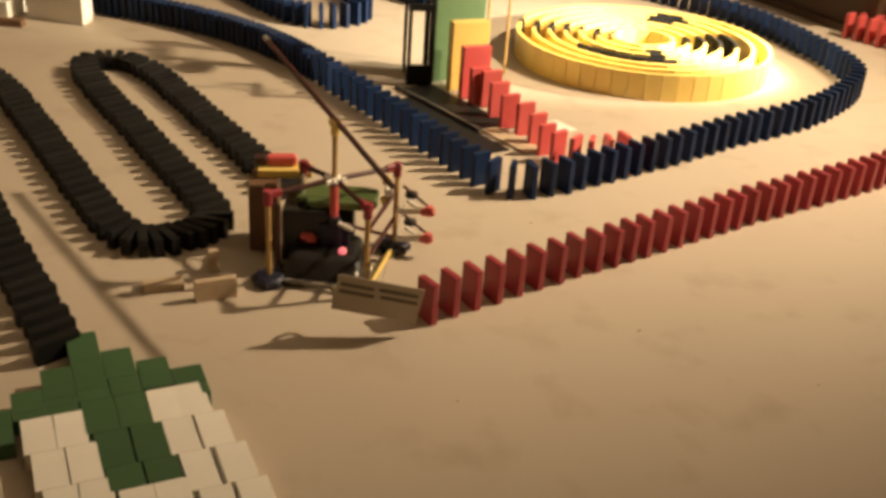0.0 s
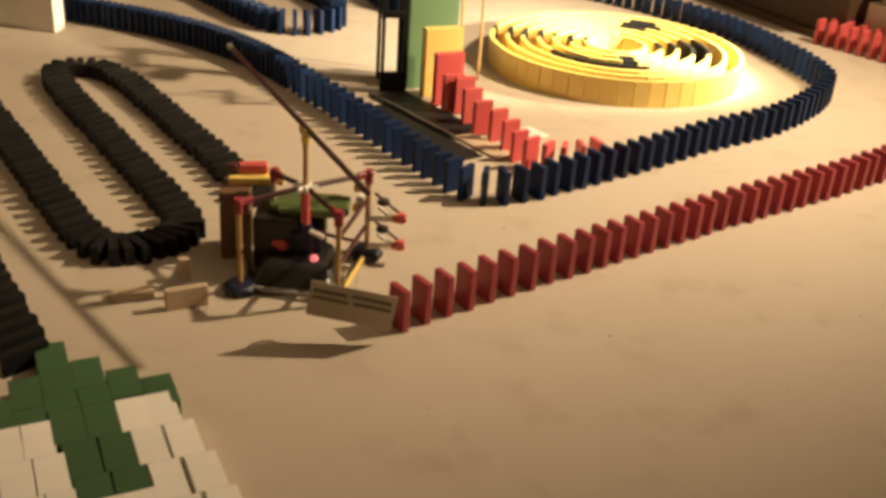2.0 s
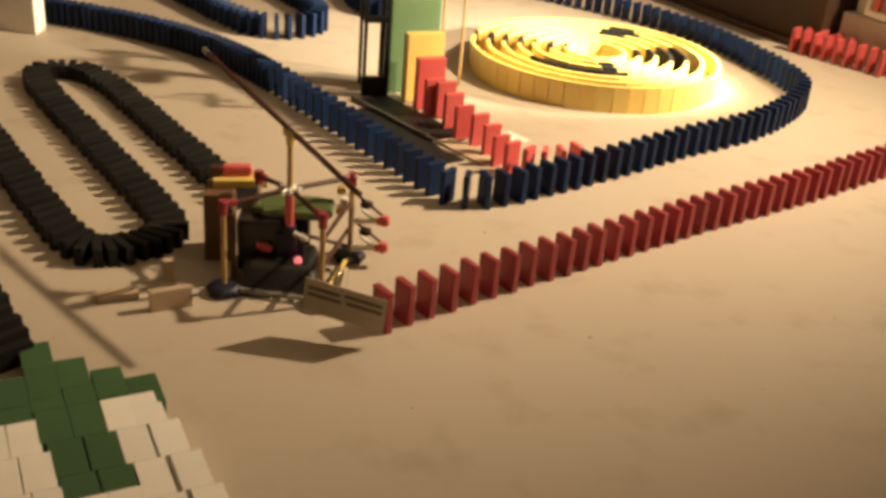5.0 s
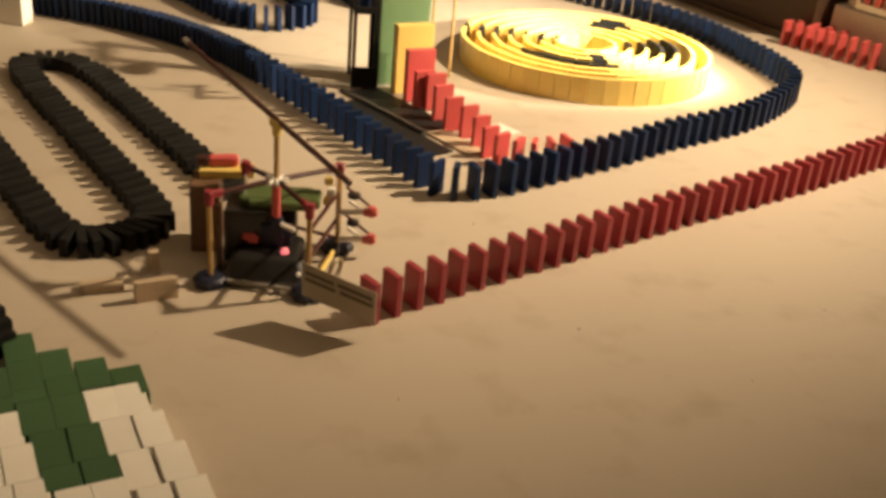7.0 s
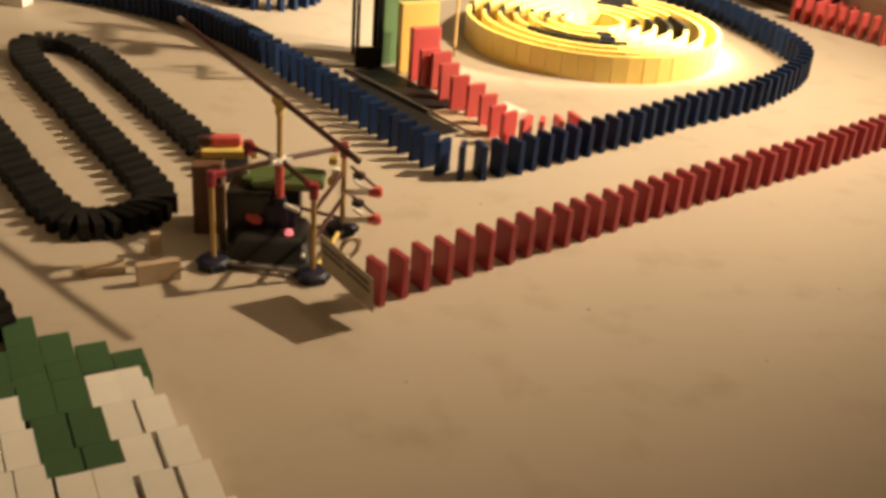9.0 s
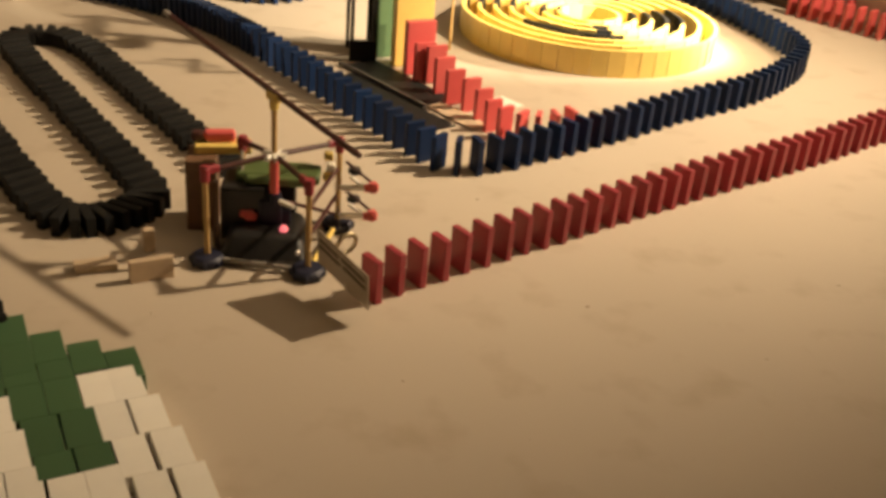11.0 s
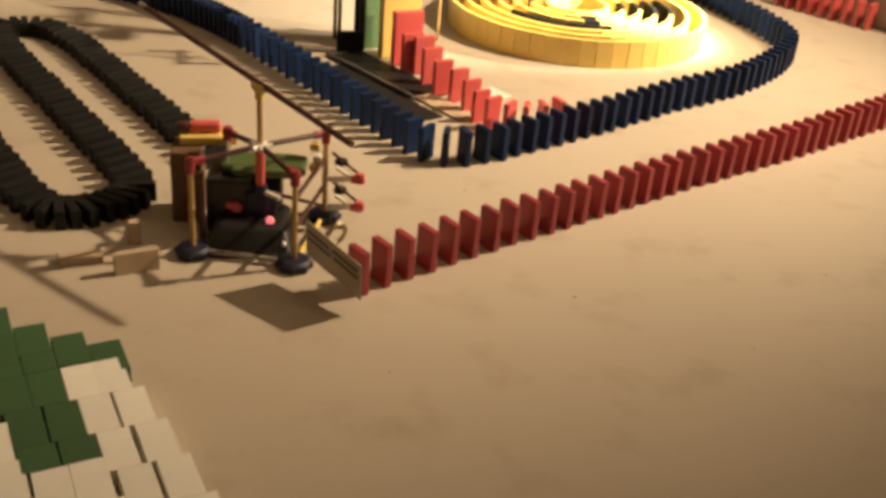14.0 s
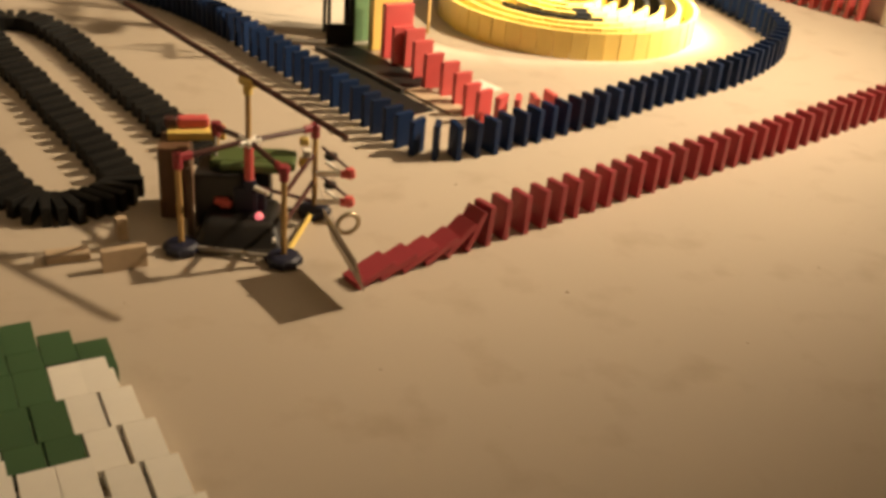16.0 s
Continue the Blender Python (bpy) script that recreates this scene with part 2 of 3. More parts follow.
for p, a in spots:
    ob = new("black_domino", low_mesh)
    ob.matrix_world = pose(p.x + rng.uniform(-0.0015, 0.0015), p.y + rng.uniform(-0.0015, 0.0015), 0, 0, 0, a - 77 + (rng.uniform(-2.5, 2.5) if abs((a + 147.3) % 180 - 90) < 14 else rng.uniform(-9, 9)))
    tagged(ob, "black plastic domino standing on its long edge in a winding line", "domino", "black winding domino line")

# ---- the flat mosaic of green and white dominoes ----
MO, MU, MV = Vector((-0.2392, 0.7735)), Vector((0.917, 0.40)), Vector((0.40, -0.917))
MROT = math.degrees(math.atan2(MU.y, MU.x))


def mosaic_column(u0, v0, v1, mat, colour, wide=0.0262, drift=0.107, slit=None):
    """A column of flat dominoes two layers high, each row stepping sideways a little."""
    v = v0
    while v < v1 - 0.004:
        length = min(DH, v1 - v)
        if v < 0.0045 < v + length - 0.002 and v0 < -0.02:
            length = 0.0045 - v
        c = v + length / 2
        off = slit[2] if slit and slit[0] < c < slit[1] else 0.0
        w = MO + MU * (u0 + wide / 2 + off + drift * max(0.0, c - 0.02)) + MV * c
        dv, turn = rng.uniform(-0.0004, 0.0004), rng.uniform(-0.6, 0.6)
        for k in range(2):
            key = (mat.name, "flat", round(length, 3), wide)
            if key not in domino_meshes:
                domino_meshes[key] = mesh_of(colour + "_domino", box(wide, length - 0.0001, DT, bev=0.0005, seg=2), mat)
            ob = new(colour + "_domino", domino_meshes[key])
            ob.matrix_world = pose(w.x + dv * MU.x, w.y + dv * MU.y, k * (DT + 0.0001) + rng.uniform(0.0, 0.0002), 0, 0, MROT + turn)
            tagged(ob, colour + " plastic domino lying flat in a stepped stack", "domino", "flat " + colour + " dominoes")
        v += length + 0.0001


mosaic_column(-0.0588, -0.113, 0.134, GREEN, "green", 0.0284)
mosaic_column(-0.0302, -0.074, 0.134, GREEN, "green", 0.0276, slit=(0.06, 0.14, 0.0016))
mosaic_column(-0.0018, -0.047, 0.0045, GREEN, "green", 0.0284)
mosaic_column(0.0268, -0.024, 0.0045, GREEN, "green", 0.0284)
mosaic_column(0.0475, 0.0050, 0.0245, GREEN, "green", 0.0078)
mosaic_column(-0.0864, -0.0575, 0.0152, GREEN, "green", 0.0274)
mosaic_column(-0.1140, -0.0280, 0.0152, GREEN, "green", 0.0274)
mosaic_column(-0.1420, -0.0040, 0.0455, GREEN, "green", 0.0274)
mosaic_column(-0.1105, 0.0157, 0.36, WHITE, "white", 0.0262)
mosaic_column(-0.0835, 0.0157, 0.36, WHITE, "white", 0.0255)
mosaic_column(-0.0022, 0.0050, 0.36, WHITE, "white", 0.0258, drift=0.12)
mosaic_column(0.0232, 0.0050, 0.36, WHITE, "white", 0.0262, drift=0.150, slit=(0.06, 0.13, 0.0012))
mosaic_column(-0.0575, 0.1345, 0.36, WHITE, "white", 0.0270)
mosaic_column(-0.0303, 0.1345, 0.36, WHITE, "white", 0.0270)

# ---- the round yellow field ----
DISC = Vector((0.429, 1.986))
for r_i, R in enumerate((0.246, 0.215, 0.184, 0.153, 0.122, 0.091, 0.060)):
    count = int(2 * math.pi * R / (DW + 0.0004))
    for k in range(count):
        a = (360 * k / count + r_i * 13) % 360
        q = pose(DISC.x, DISC.y, 0, 0, 0, a - 90) @ pose(0, R + rng.uniform(-0.0008, 0.0008), 0, 0, 0, rng.uniform(-1.5, 1.5))
        half = 180 / count
        dark = abs(a - 163) < 1.7 * half or (R in (0.153, 0.122, 0.091) and abs(a - 274) < 1.1 * half) or (R == 0.153 and 51 < a < 82) or (R == 0.184 and 52 < a < 76) or (R == 0.215 and 55 < a < 68)
        dark = dark or (R in (0.184, 0.153, 0.122, 0.091) and (a + 16) % 360 < 36) or (R == 0.153 and 203 < a < 258)
        if dark:
            domino(q, BLACK, "black_domino", "black plastic domino in a yellow ring", "black dominoes in the yellow rings")
        else:
            domino(q, YELLOW, "yellow_domino", "yellow plastic domino in a round walled field", "yellow ring %s" % "abcdefg"[r_i])

# ---- dark board beside the growing row ----
board = holder("track_board", pose(0.053, 1.644, 0, 0, 0, 36), "flat black track board with a grey edge rail on the floor", "board")
part("plate", box(0.066, 0.23, 0.002, (0, 0, 0), 0.0005), BLACK, board)
part("rail", box(0.005, 0.24, 0.008, (-0.0360, 0, 0), 0.001), DARKGREY, board, "grey edge rail")
# Thin black sheet darkening the floor strip between rail and blue loop.
part("side_plate", box(0.085, 0.27, 0.0018, (-0.0815, -0.065, 0), 0.0004), BLACK, board)
part("end_plate", box(0.036, 0.108, 0.004, (-0.012, -0.171, 0), 0.001), TAN, board, "pale end plate")

# ---- growing dominoes up to the tower ----
GROW = [(0.088, 1.697, 1.83, 22), (0.096, 1.662, 1.28, 24), (0.115, 1.655, 1.25, 24), (0.126, 1.603, 1.2, 25), (0.141, 1.555, 1.12, 25), (0.165, 1.531, 1.08, 28), (0.181, 1.490, 1.04, 28), (0.192, 1.450, 1.0, 32), (0.207, 1.423, 1.0, 40), (0.230, 1.405, 1.0, 55), (0.253, 1.402, 1.0, 75), (0.279, 1.412, 1.0, 100), (0.305, 1.430, 1.0, 112)]
for x, y, s, a in GROW:
    domino(pose(x, y, 0.0021 if y > 1.54 else 0.0, 0, 0, a), CORAL, "red_domino", "bright red plastic domino in a growing row", "growing dominoes", size=s)
domino(pose(0.076, 1.742, 0.0021, 0, 0, 22), YELLOW, "yellow_domino", "large yellow domino in a growing row", "growing dominoes", size=2.44)
domino(pose(0.056, 1.80, 0, 0, 0, 22), LIGHTGREEN, "green_domino", "very large green domino in a growing row", "growing dominoes", size=3.4)

# ---- tower of dark posts ----
tower = holder("tower", pose(-0.003, 1.775, 0, 0, 0, 8), "dark open post tower standing behind the green slab", "tower")
for x in (-0.027, 0.012):
    for y in (-0.02, 0.05):
        part("post", box(0.009 if x > 0 else 0.006, 0.008, 0.34, (x, y, 0), 0.001), BLACK, tower)
for z, h in ((0.0, 0.036), (0.132, 0.012), (0.24, 0.012)):
    part("crossbar", box(0.048, 0.008, h, (-0.0075, -0.0225, z), 0.001), BLACK, tower)
# Unseen overhead arms, wheel and bars, added to cast blob shadows on the floor.
part("arm", box(0.006, 0.20, 0.006, (0.030, -0.075, 0.340), 0.002), BLACK, tower)
part("arm", box(0.062, 0.006, 0.006, (0.005, 0.0, 0.3462), 0.002), BLACK, tower)
part("arm", box(0.006, 0.075, 0.006, (0.012, 0.015, 0.3400), 0.002), BLACK, tower)
part("arm_wheel", lathe([(0.012, 0), (0.025, 0.001), (0.025, 0.008), (0.012, 0.009)], 20, (0.012, -0.060, 0.296)), BLACK, tower)
part("hanger", rod((0.020, -0.060, 0.303), (0.030, -0.060, 0.342), 0.002), BLACK, tower)
for k, (x, y, z) in enumerate(((0.045, -0.120, 0.268), (0.060, -0.142, 0.262), (0.080, -0.164, 0.256))):
    part("bar", box(0.055, 0.007, 0.006, (x, y, z), 0.002), BLACK, tower)
part("hanger", rod((0.045, -0.142, 0.266), (0.030, -0.142, 0.342), 0.002), BLACK, tower)
part("bar", box(0.005, 0.06, 0.005, (0.055, -0.142, 0.2635), 0.001), BLACK, tower)
for x, y in ((0.112, 1.83), (0.150, 1.845)):
    thing("thin_pole", rod((0, 0, 0), (0, 0, 0.4), 0.0026), ROD, pose(x, y, 0), "thin tan pole standing on the floor", "pole", "thin poles")

# ---- low cabinet, far red dominoes, boxes at the edge ----
cabinet = holder("low_cabinet", pose(0.945, 2.335, 0, 0, 0, -64), "low dark brown wooden cabinet along the floor's edge", "cabinet")
part("body", box(1.9, 0.38, 0.20, (-0.86, 0.21, 0.0), 0.003), DARKWOOD, cabinet)
part("plinth", box(1.9, 0.014, 0.018, (-0.86, 0.011, 0.0), 0.002), DARKWOOD, cabinet)
part("top", box(1.94, 0.41, 0.018, (-0.86, 0.205, 0.20), 0.004), DARKWOOD, cabinet)
for row, (p0, p1, count) in enumerate((((0.953, 2.276), (1.092, 2.112), 9), ((0.990, 2.290), (1.062, 2.215), 4))):
    for q in range(count):
        f = q / (count - 1)
        domino(pose(p0[0] + (p1[0] - p0[0]) * f, p0[1] + (p1[1] - p0[1]) * f, 0, 0, 0, 40 + rng.uniform(-4, 4)), CORAL, "red_domino", "bright red plastic domino standing before the cabinet", "far red dominoes", size=1.12)
stand = holder("grey_stand", pose(1.150, 2.200, 0, 0, 0, -62), "grey box stand with a white tray on top", "stand")
part("base", box(0.21, 0.13, 0.104, (0, 0, 0), 0.004), GREY, stand)
part("upper_box", box(0.19, 0.11, 0.16, (0.008, 0.008, 0.104), 0.004), GREY, stand)
tray = part("tray", joined(box(0.15, 0.012, 0.014, (0.020, -0.055, 0.106), 0.002), box(0.15, 0.012, 0.014, (0.020, -0.055, 0.176), 0.002), box(0.010, 0.012, 0.058, (-0.050, -0.055, 0.119), 0.002), box(0.010, 0.012, 0.058, (0.090, -0.055, 0.119), 0.002)), WHITE, stand, "white open frame")
for k in range(4):
    part("red_piece", box(0.016, 0.008, 0.044, (-0.030 + 0.028 * k, -0.053, 0.120), 0.002), CORAL, tray, "red piece in the frame")
part("foot", box(0.014, 0.014, 0.104, (0.098, -0.0725, 0), 0.002), WHITE, stand)
thing("white_box", box(0.125, 0.035, 0.11, (0, 0, 0), 0.002), WHITE, pose(-0.730, 2.024, 0, 0, 0, -16), "white board box standing on the floor behind the black line", "box")
thing("flat_white_box", box(0.11, 0.07, 0.035, (0, 0, 0), 0.003), WHITE, pose(-0.875, 2.045, 0, 0, 0, -8), "low white box lying on the floor", "box")
thing("dark_strip", box(0.16, 0.02, 0.014, (0, 0, 0), 0.002), BROWN, pose(-0.86, 1.965, 0, 0, 0, -4), "dark brown strip lying before the white box", "strip")

# ---- machine ----
AX, AY = -0.093, 1.052
machine = holder("toy_machine", pose(AX, AY, 0), "construction toy machine of tan rods, red connectors and a black motor", "machine")
corners = {"LF": (-0.068, -0.044), "RF": (0.042, -0.063), "RB": (0.069, 0.055), "LB": (-0.040, 0.045)}
for nm, (x, y) in corners.items():
    wheel = part("base_wheel", lathe([(0.010, 0.0), (0.017, 0.0008), (0.0185, 0.004), (0.018, 0.009), (0.015, 0.0115), (0.006, 0.0125)], 24, (x, y, 0)), NAVY, machine)
    for k in range(8):
        a = math.pi * k / 4
        part("tooth", box(0.005, 0.004, 0.008, (x + 0.0175 * math.cos(a), y + 0.0175 * math.sin(a), 0.001), 0.001, 1, Matrix.Rotation(a, 4, "Z")), NAVY, wheel)
    post = part("post", rod((x, y, 0.0125), (x, y, 0.106), 0.0032), ROD, machine)
    part("groove", rod((x, y, 0.055), (x, y, 0.058), 0.0038), ROD, post)
    way = Vector((-x, -y, 0)).normalized()
    yaw = math.degrees(math.atan2(way.y, way.x))
    con = part("red_connector", joined(rod((x, y, 0.098), (x, y, 0.115), 0.0052), box(0.016, 0.006, 0.009, (x + way.x * 0.009, y + way.y * 0.009, 0.1055), 0.0015, 1, Matrix.Rotation(math.radians(yaw), 4, "Z")), box(0.006, 0.013, 0.009, (x, y, 0.1055), 0.0015, 1, Matrix.Rotation(math.radians(yaw), 4, "Z"))), RED, machine, "red plastic rod connector")
    part("top_rod", rod((x + way.x * 0.015, y + way.y * 0.015, 0.110), (way.x * -0.010, way.y * -0.010, 0.113), 0.0030), DARKROD, machine)
for a, b in (("LF", "RF"), ("RF", "RB"), ("LF", "LB"), ("LB", "RB")):
    va, vb = Vector((*corners[a], 0.0065)), Vector((*corners[b], 0.0065))
    d = (vb - va).normalized() * 0.0185
    part("base_rod", rod(va + d, vb - d, 0.0030), YELLOW if a == "RF" else GREYROD, machine)
hub_parts = [lathe([(0.004, 0), (0.0065, 0.0008), (0.0065, 0.007), (0.004, 0.008)], 12, (0, 0, 0.1085))]
for k in range(8):
    a = math.pi * k / 4 + 0.2
    hub_parts.append(box(0.009, 0.004, 0.006, (0.0095 * math.cos(a), 0.0095 * math.sin(a), 0.1095), 0.001, 1, Matrix.Rotation(a, 4, "Z")))
part("star_hub", joined(*hub_parts), WHITE, machine, "white star-shaped hub")
part("sleeve", rod((0, 0, 0.066), (0, 0, 0.1085), 0.0052), CORAL, machine, "bright red axle sleeve")
shell = box(0.100, 0.082, 0.031, (-0.008, -0.012, 0.0))
for v in shell.verts:
    if v.co.z > 0.02:
        v.co.x, v.co.y = -0.008 + (v.co.x + 0.008) * 0.76, 0.002 + (v.co.y + 0.012) * 0.78
bmesh.ops.bevel(shell, geom=shell.edges[:], offset=0.0075, segments=4, affect="EDGES", profile=0.5)
motor = part("motor", shell, INK, machine, "black motor housing with sloping sides", smooth=True)
part("seam", box(0.088, 0.0012, 0.0016, (-0.008, -0.0525, 0.0085), 0.0004), DARKGREY, motor, "thin grey seam")
part("screw", rod((0.030, -0.044, 0.020), (0.030, -0.049, 0.018), 0.0022), WHITE, motor, "small pale screw")
part("gearbox", joined(box(0.026, 0.022, 0.030, (-0.004, 0.004, 0.0295), 0.004), rod((0, 0, 0.055), (0, 0, 0.068), 0.008), box(0.012, 0.016, 0.018, (0.012, 0.006, 0.0295), 0.003)), NAVY, machine, "dark blue gear block")
part("white_clip", rod((0.006, -0.004, 0.0600), (0.022, -0.010, 0.0560), 0.0028), WHITE, machine, "white rod clip")
part("pink_knob", lathe([(0.003, 0), (0.0046, 0.001), (0.0048, 0.004), (0.003, 0.0070)], 16, (0.012, -0.019, 0.0297)), LED, machine, "glowing pale red signal light", smooth=True)
part("red_clip", joined(rod((-0.036, -0.002, 0.042), (-0.020, -0.008, 0.040), 0.0045), box(0.009, 0.009, 0.012, (-0.027, -0.002, 0.034), 0.002)), CORAL, machine)
part("black_case", box(0.052, 0.056, 0.072, (-0.034, 0.026, 0), 0.004), INK, machine, "upright black plastic case")
part("brown_strut", box(0.006, 0.008, 0.088, (-0.061, -0.020, 0), 0.001), DARKWOOD, machine, "dark brown wooden strut")
part("dark_body", box(0.030, 0.030, 0.070, (0.006, 0.044, 0.0), 0.003), INK, machine, "dark box under the green lid")
part("green_lid", joined(box(0.094, 0.038, 0.012, (0.002, 0.034, 0.0705), 0.0055, 4), box(0.072, 0.052, 0.010, (0.003, 0.032, 0.0715), 0.0045, 4)), OLIVE, machine, "rounded olive-green plastic lid")
# side arms beside the back post
bx, by = corners["RB"]
for z in (0.022, 0.058):
    arm = part("white_arm", rod((bx + 0.002, by - 0.006, z - 0.003), (bx + 0.034, by - 0.012, z + 0.001), 0.0036), WHITE, machine, "white connector arm")
    part("red_tip", joined(rod((bx + 0.031, by - 0.0115, z + 0.0005), (bx + 0.046, by - 0.014, z + 0.003), 0.0050), rod((bx + 0.040, by - 0.013, z - 0.003), (bx + 0.040, by - 0.013, z + 0.009), 0.0048)), CORAL, arm, "orange-red end connector")
    part("brace", rod((bx + 0.008, by + 0.004, z + 0.026), (bx + 0.041, by - 0.012, z + 0.006), 0.0017), DARKROD, machine)
    part("dark_wheel", lathe([(0.004, -0.004), (0.007, -0.003), (0.008, 0), (0.007, 0.003), (0.004, 0.004)], 16, (bx + 0.018, by + 0.002, z + 0.016)), INK, machine)
    part("white_link", rod((bx + 0.012, by - 0.006, z + 0.013), (bx + 0.030, by - 0.011, z + 0.002), 0.0024), WHITE, machine)
for k, (dx, z) in enumerate(((-0.012, 0.092), (-0.009, 0.078), (-0.013, 0.066))):
    part("yellow_clip", box(0.010, 0.010, 0.009, (bx + dx, by - 0.010, z), 0.002), YELLOW if k != 1 else WHITE, machine, "yellow snap clip" if k != 1 else "white snap clip")
for z in (0.048, 0.082):
    part("side_rod", rod((*corners["RF"], z), (bx - 0.002, by, z - 0.006), 0.0026), DARKROD, machine)
part("slant_rod", rod((0.012, -0.004, 0.060), (bx - 0.004, by - 0.004, 0.020), 0.0022), DARKROD, machine)
part("wire", rod((-0.040, 0.040, 0.10), (-0.036, 0.0, 0.046), 0.0020), GREYROD, machine)

# blocks beside the machine
thing("tall_brown_block", box(0.034, 0.050, 0.086, (0, 0.025, 0), 0.002), BROWN, pose(-0.179, 1.084, 0, 0, 0, 3), "tall brown wooden block standing at the black line's end", "block")
thing("yellow_slab", box(0.064, 0.026, 0.010, (0, 0, 0), 0.002), YELLOW, pose(-0.158, 1.121, 0.0863, 0, 0, 8), "flat yellow plastic slab lying on the brown block", "slab")
red_roll = holder("red_roll", pose(-0.168, 1.124, 0.0965, 0, 0, 10), "short bright red roll lying on the yellow slab", "roll")
part("roll_body", box(0.036, 0.014, 0.013, (0.006, 0, 0), 0.005, 3), CORAL, red_roll)
part("roll_end", box(0.014, 0.012, 0.012, (-0.019, 0, 0.0003), 0.004, 3), DARKROD, red_roll, "dark red end cap")
thing("pale_block", box(0.046, 0.0085, 0.025, (0, 0, 0), 0.001), TAN, pose(-0.213, 0.968, 0, 0, 0, 24), "small pale wooden block standing on its long edge", "block", "pale blocks")
thing("pale_block", box(0.012, 0.009, 0.027, (0, 0, 0), 0.001), TAN, pose(-0.2281, 1.0302, 0, 0, 0, 20), "small pale wooden block standing on its end", "block", "pale blocks")
thing("pale_block", box(0.044, 0.020, 0.008, (0, 0, 0), 0.001), TAN, pose(-0.275, 0.985, 0, 0, 0, 20), "small pale wooden block lying flat", "block", "pale blocks")

# Thin white sheet that makes a small white patch on the floor.
thing("paper_scrap", box(0.050, 0.036, 0.0012, (0, 0, 0), 0.0004), WHITE, pose(0.226, 1.575, 0, 0, 0, -52), "small thin white sheet lying flat beside the red row", "paper")


def speck(x, y, r, a):
    bm = bmesh.new()
    bmesh.ops.create_icosphere(bm, subdivisions=1, radius=r)
    for v in bm.verts:
        v.co = Vector((v.co.x * 1.6, v.co.y, max(v.co.z, 0) * 0.35)) * rng.uniform(0.75, 1.2)
    thing("dirt_crumb", bm, BROWN, pose(x, y, -0.0002, 0, 0, a), "tiny dark crumb of dirt on the floor", "crumb", "floor crumbs")


for x, y, r, a in ((0.251, 0.948, 0.0022, 20), (0.152, 1.205, 0.0020, 70), (0.05, 0.80, 0.0012, 10), (0.42, 0.86, 0.0012, 130), (0.16, 0.72, 0.0010, 60), (0.56, 1.02, 0.0013, 95), (0.30, 0.70, 0.0009, 15), (-0.20, 0.90, 0.0012, 40), (0.62, 1.20, 0.0010, 0)):
    speck(x, y, r, a)

# the turning rod and the card that hangs from it
rotor = holder("rotor_arm", pose(AX, AY, 0), "slowly turning dark rod on a tan spindle", "rotor")
part("spindle", rod((0, 0, 0.1165), (0, 0, 0.177), 0.0031), ROD, rotor)
part("clip", joined(box(0.022, 0.009, 0.010, (0, 0, 0.175), 0.003), rod((0, 0, 0.166), (0, 0, 0.176), 0.005)), YELLOW, rotor, "yellow rod clip")
part("long_rod", rod((-0.148, 0, 0.1662), (0.222, 0, 0.2106), 0.0032), DARKROD, rotor)
part("rod_end", rod((0.218, 0, 0.2102), (0.231, 0, 0.2117), 0.0036), GREYROD, rotor, "pale rod tip")

card = holder("hanging_card", pose(-0.0341, 0.9095, 0.0444), "grey plastic card with printed lines hung on a thread", "card")
CW, CH = 0.090, 0.046
part("sheet", box(CW, 0.0014, CH, (0, 0, -CH / 2), 0.0005), CARD, card)
for x0, x1, z in ((-0.041, -0.006, 0.0095), (-0.001, 0.040, 0.0105), (-0.041, -0.004, 0.0005), (0.002, 0.041, 0.0015)):
    part("print_bar", box(x1 - x0, 0.0006, 0.0042, ((x0 + x1) / 2, -0.0009, z)), PRINT, card, "dark printed line")
ring = torus(0.0115, 0.0024)
bmesh.ops.transform(ring, matrix=pose(-0.014, 0.0146, 0.017, 0, 90, 0) @ pose(0, 0, 0, 0, 0, 0), verts=ring.verts)
part("ring", ring, METAL, card, "small brass-coloured ring", smooth=True)
part("thread", rod((0.0, 0.001, 0.020), (0.0, -0.012, 0.140), 0.0002, 6), GREYROD, card)


def lean_chain(front, angle):
    """Leaning angles of the fallen pieces behind the one that is now tipping."""
    out = {front: angle}
    for k in range(front - 1, -1, -1):
        q = math.radians(out[k + 1])
        out[k] = math.degrees(q + math.asin(max(-1, min(1, (RED_STEP * math.cos(q) - DT) / DH))))
    return out


ARRIVE = [15.72, 15.82, 15.865, 15.90, 15.935, 15.965, 15.995, 16.03]


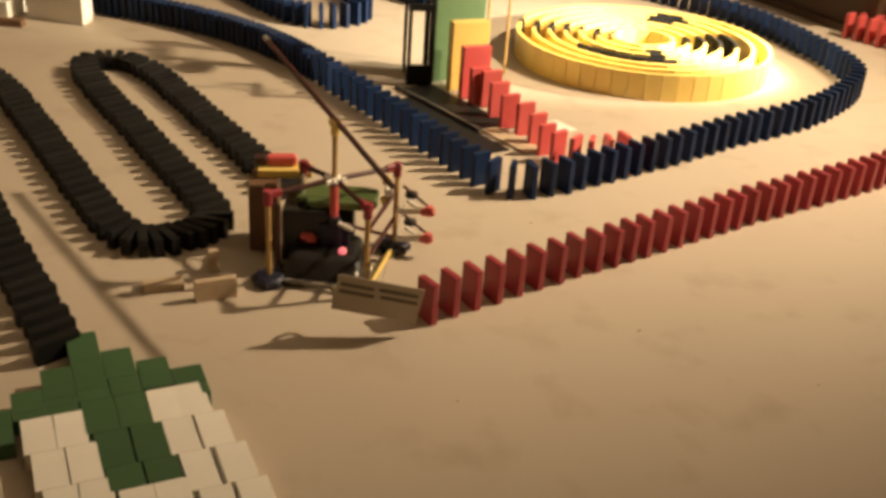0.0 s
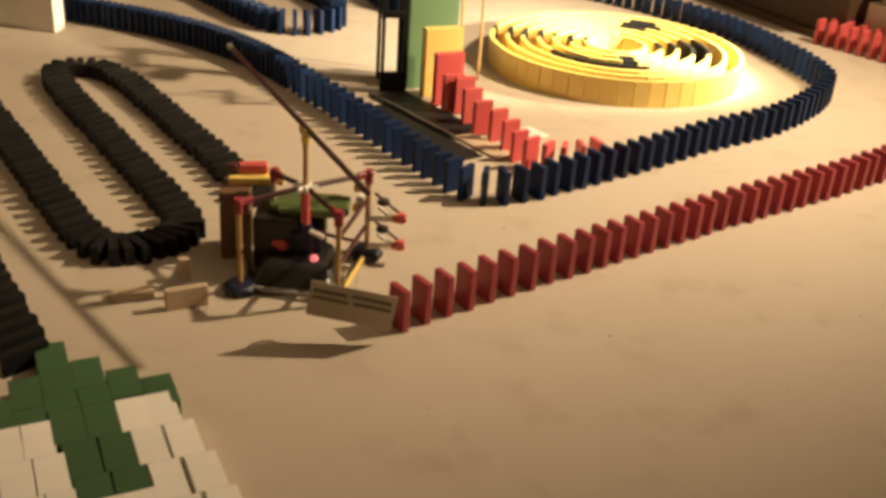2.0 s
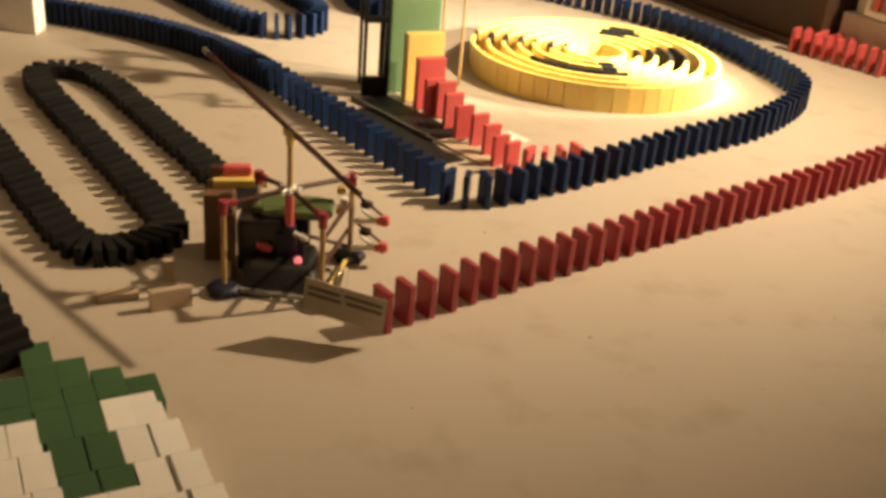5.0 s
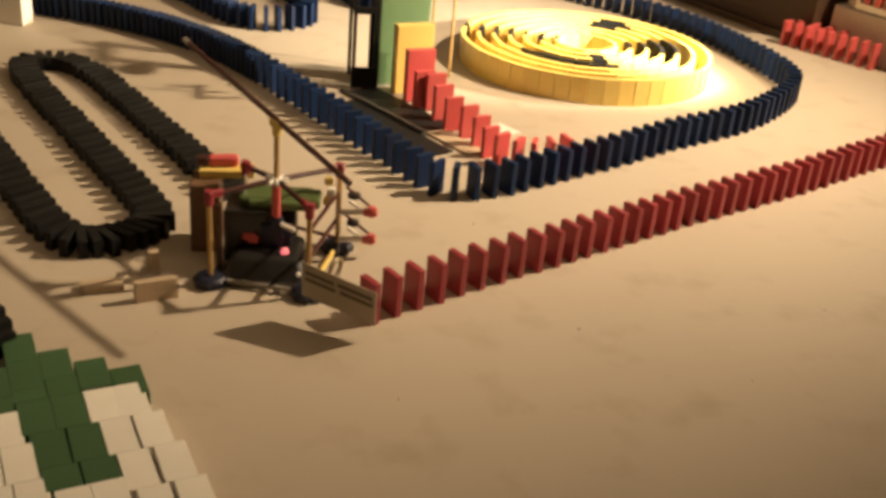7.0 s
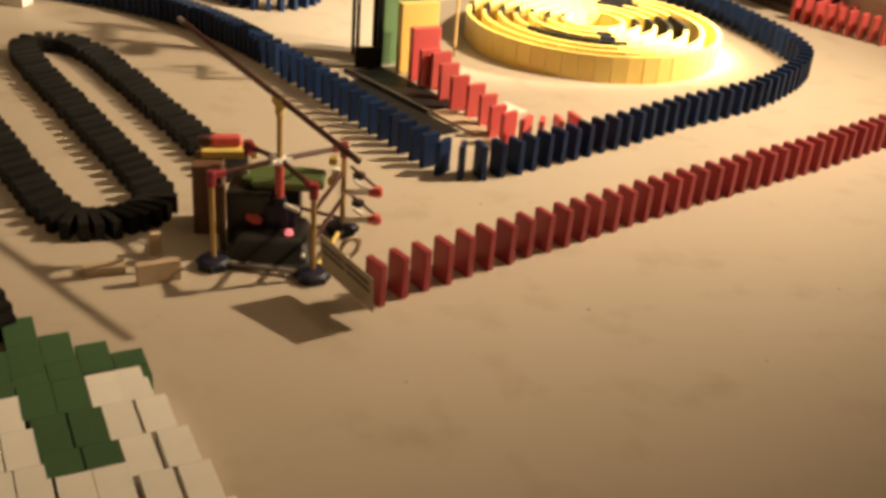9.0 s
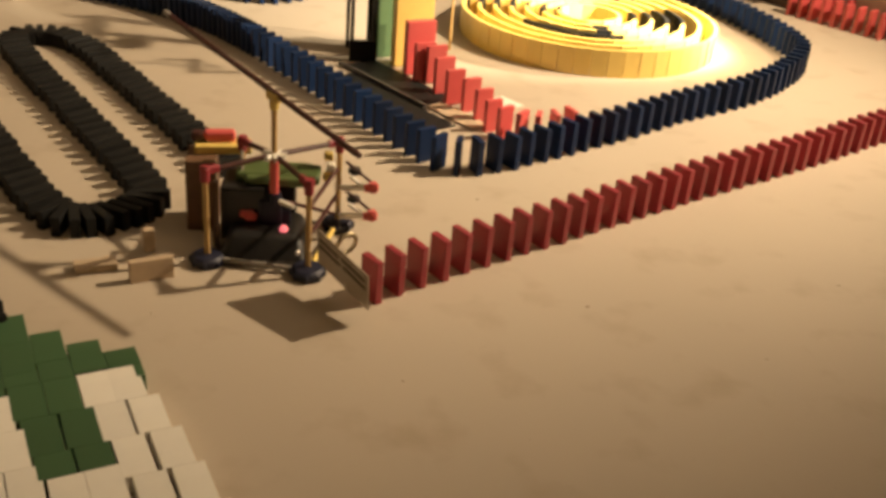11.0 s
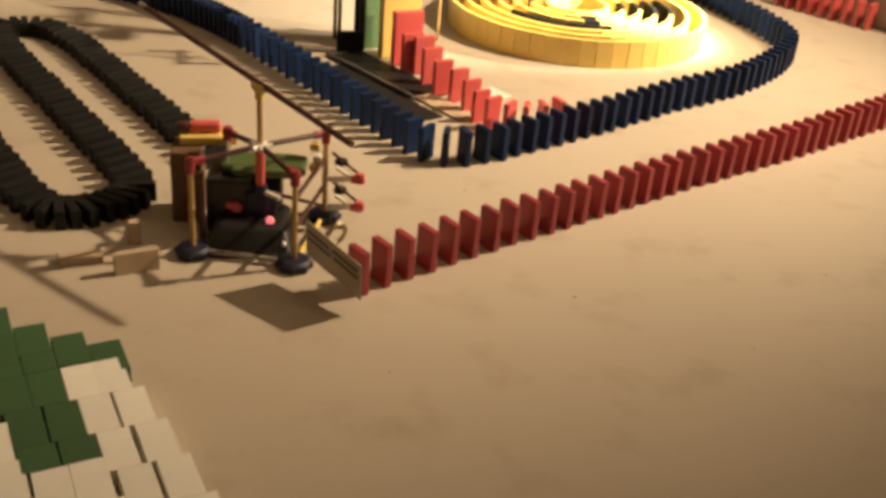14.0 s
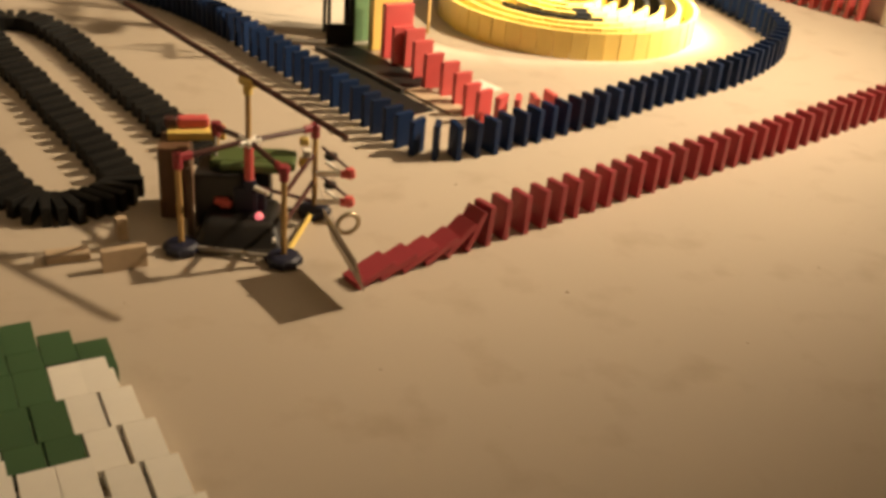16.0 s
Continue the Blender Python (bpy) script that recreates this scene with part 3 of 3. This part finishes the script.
def motions():
    walk(cam, PATH)
    ang = [(0.0, 117.8), (3.0, 121.1), (6.5, 124.4), (8.5, 126.3), (11.0, 129.0), (14.0, 132.1), (16.0, 134.7)]
    walk(rotor, [(t, pose(AX, AY, 0, 0, 0, a)) for t, a in ang])
    rows = [
        (0.0, -0.0341, 0.9095, 0.0444, 2.6, 9.8, 9.0),
        (2.0, -0.0315, 0.911, 0.0446, -2.5, 9.0, 9.5),
        (4.0, -0.0275, 0.913, 0.0447, -8.0, 8.2, 10.0),
        (6.5, -0.0153, 0.9185, 0.0450, -25.0, 6.4, 11.8),
        (7.5, -0.0142, 0.9215, 0.0450, -33.0, 6.8, 11.0),
        (8.5, -0.0128, 0.9245, 0.0452, -49.5, 8.0, 9.5),
        (11.0, -0.0121, 0.9270, 0.0453, -52.6, 8.8, 8.7),
        (12.5, -0.0108, 0.9275, 0.0453, -52.0, 8.6, 8.7),
        (14.0, -0.0080, 0.9285, 0.0453, -49.5, 8.4, 8.7),
        (15.7, -0.0060, 0.9295, 0.0452, -50.0, 8.2, 9.0),
        (15.8, -0.0010, 0.9335, 0.0451, -55.0, 8.0, 11.0),
        (15.9, 0.0060, 0.9395, 0.0450, -61.0, 7.7, 14.5),
        (16.0, 0.0117, 0.9444, 0.0449, -67.5, 7.5, 17.5),
    ]
    walk(card, [(t, pose(x, y, z, lean, roll, yaw)) for t, x, y, z, yaw, roll, lean in rows])
    stills = [ob.matrix_world.copy() for ob in red_line]
    steps = [0.0, 15.6] + [15.7 + k / 30 for k in range(10)]
    for k in range(7):
        keys = []
        for t in steps:
            theta = 0.0
            if t > ARRIVE[0]:
                f = max(i for i, a in enumerate(ARRIVE) if t >= a)
                top = math.degrees(math.asin((RED_STEP - DT) / DH))
                theta = lean_chain(f, top * min(1, (t - ARRIVE[f]) / (ARRIVE[f + 1] - ARRIVE[f]))).get(k, 0.0)
            keys.append((t, stills[k] @ Matrix.Translation((0, DT / 2, 0)) @ Matrix.Rotation(-math.radians(theta), 4, "X") @ Matrix.Translation((0, -DT / 2, 0))))
        walk(red_line[k], keys)


motions()
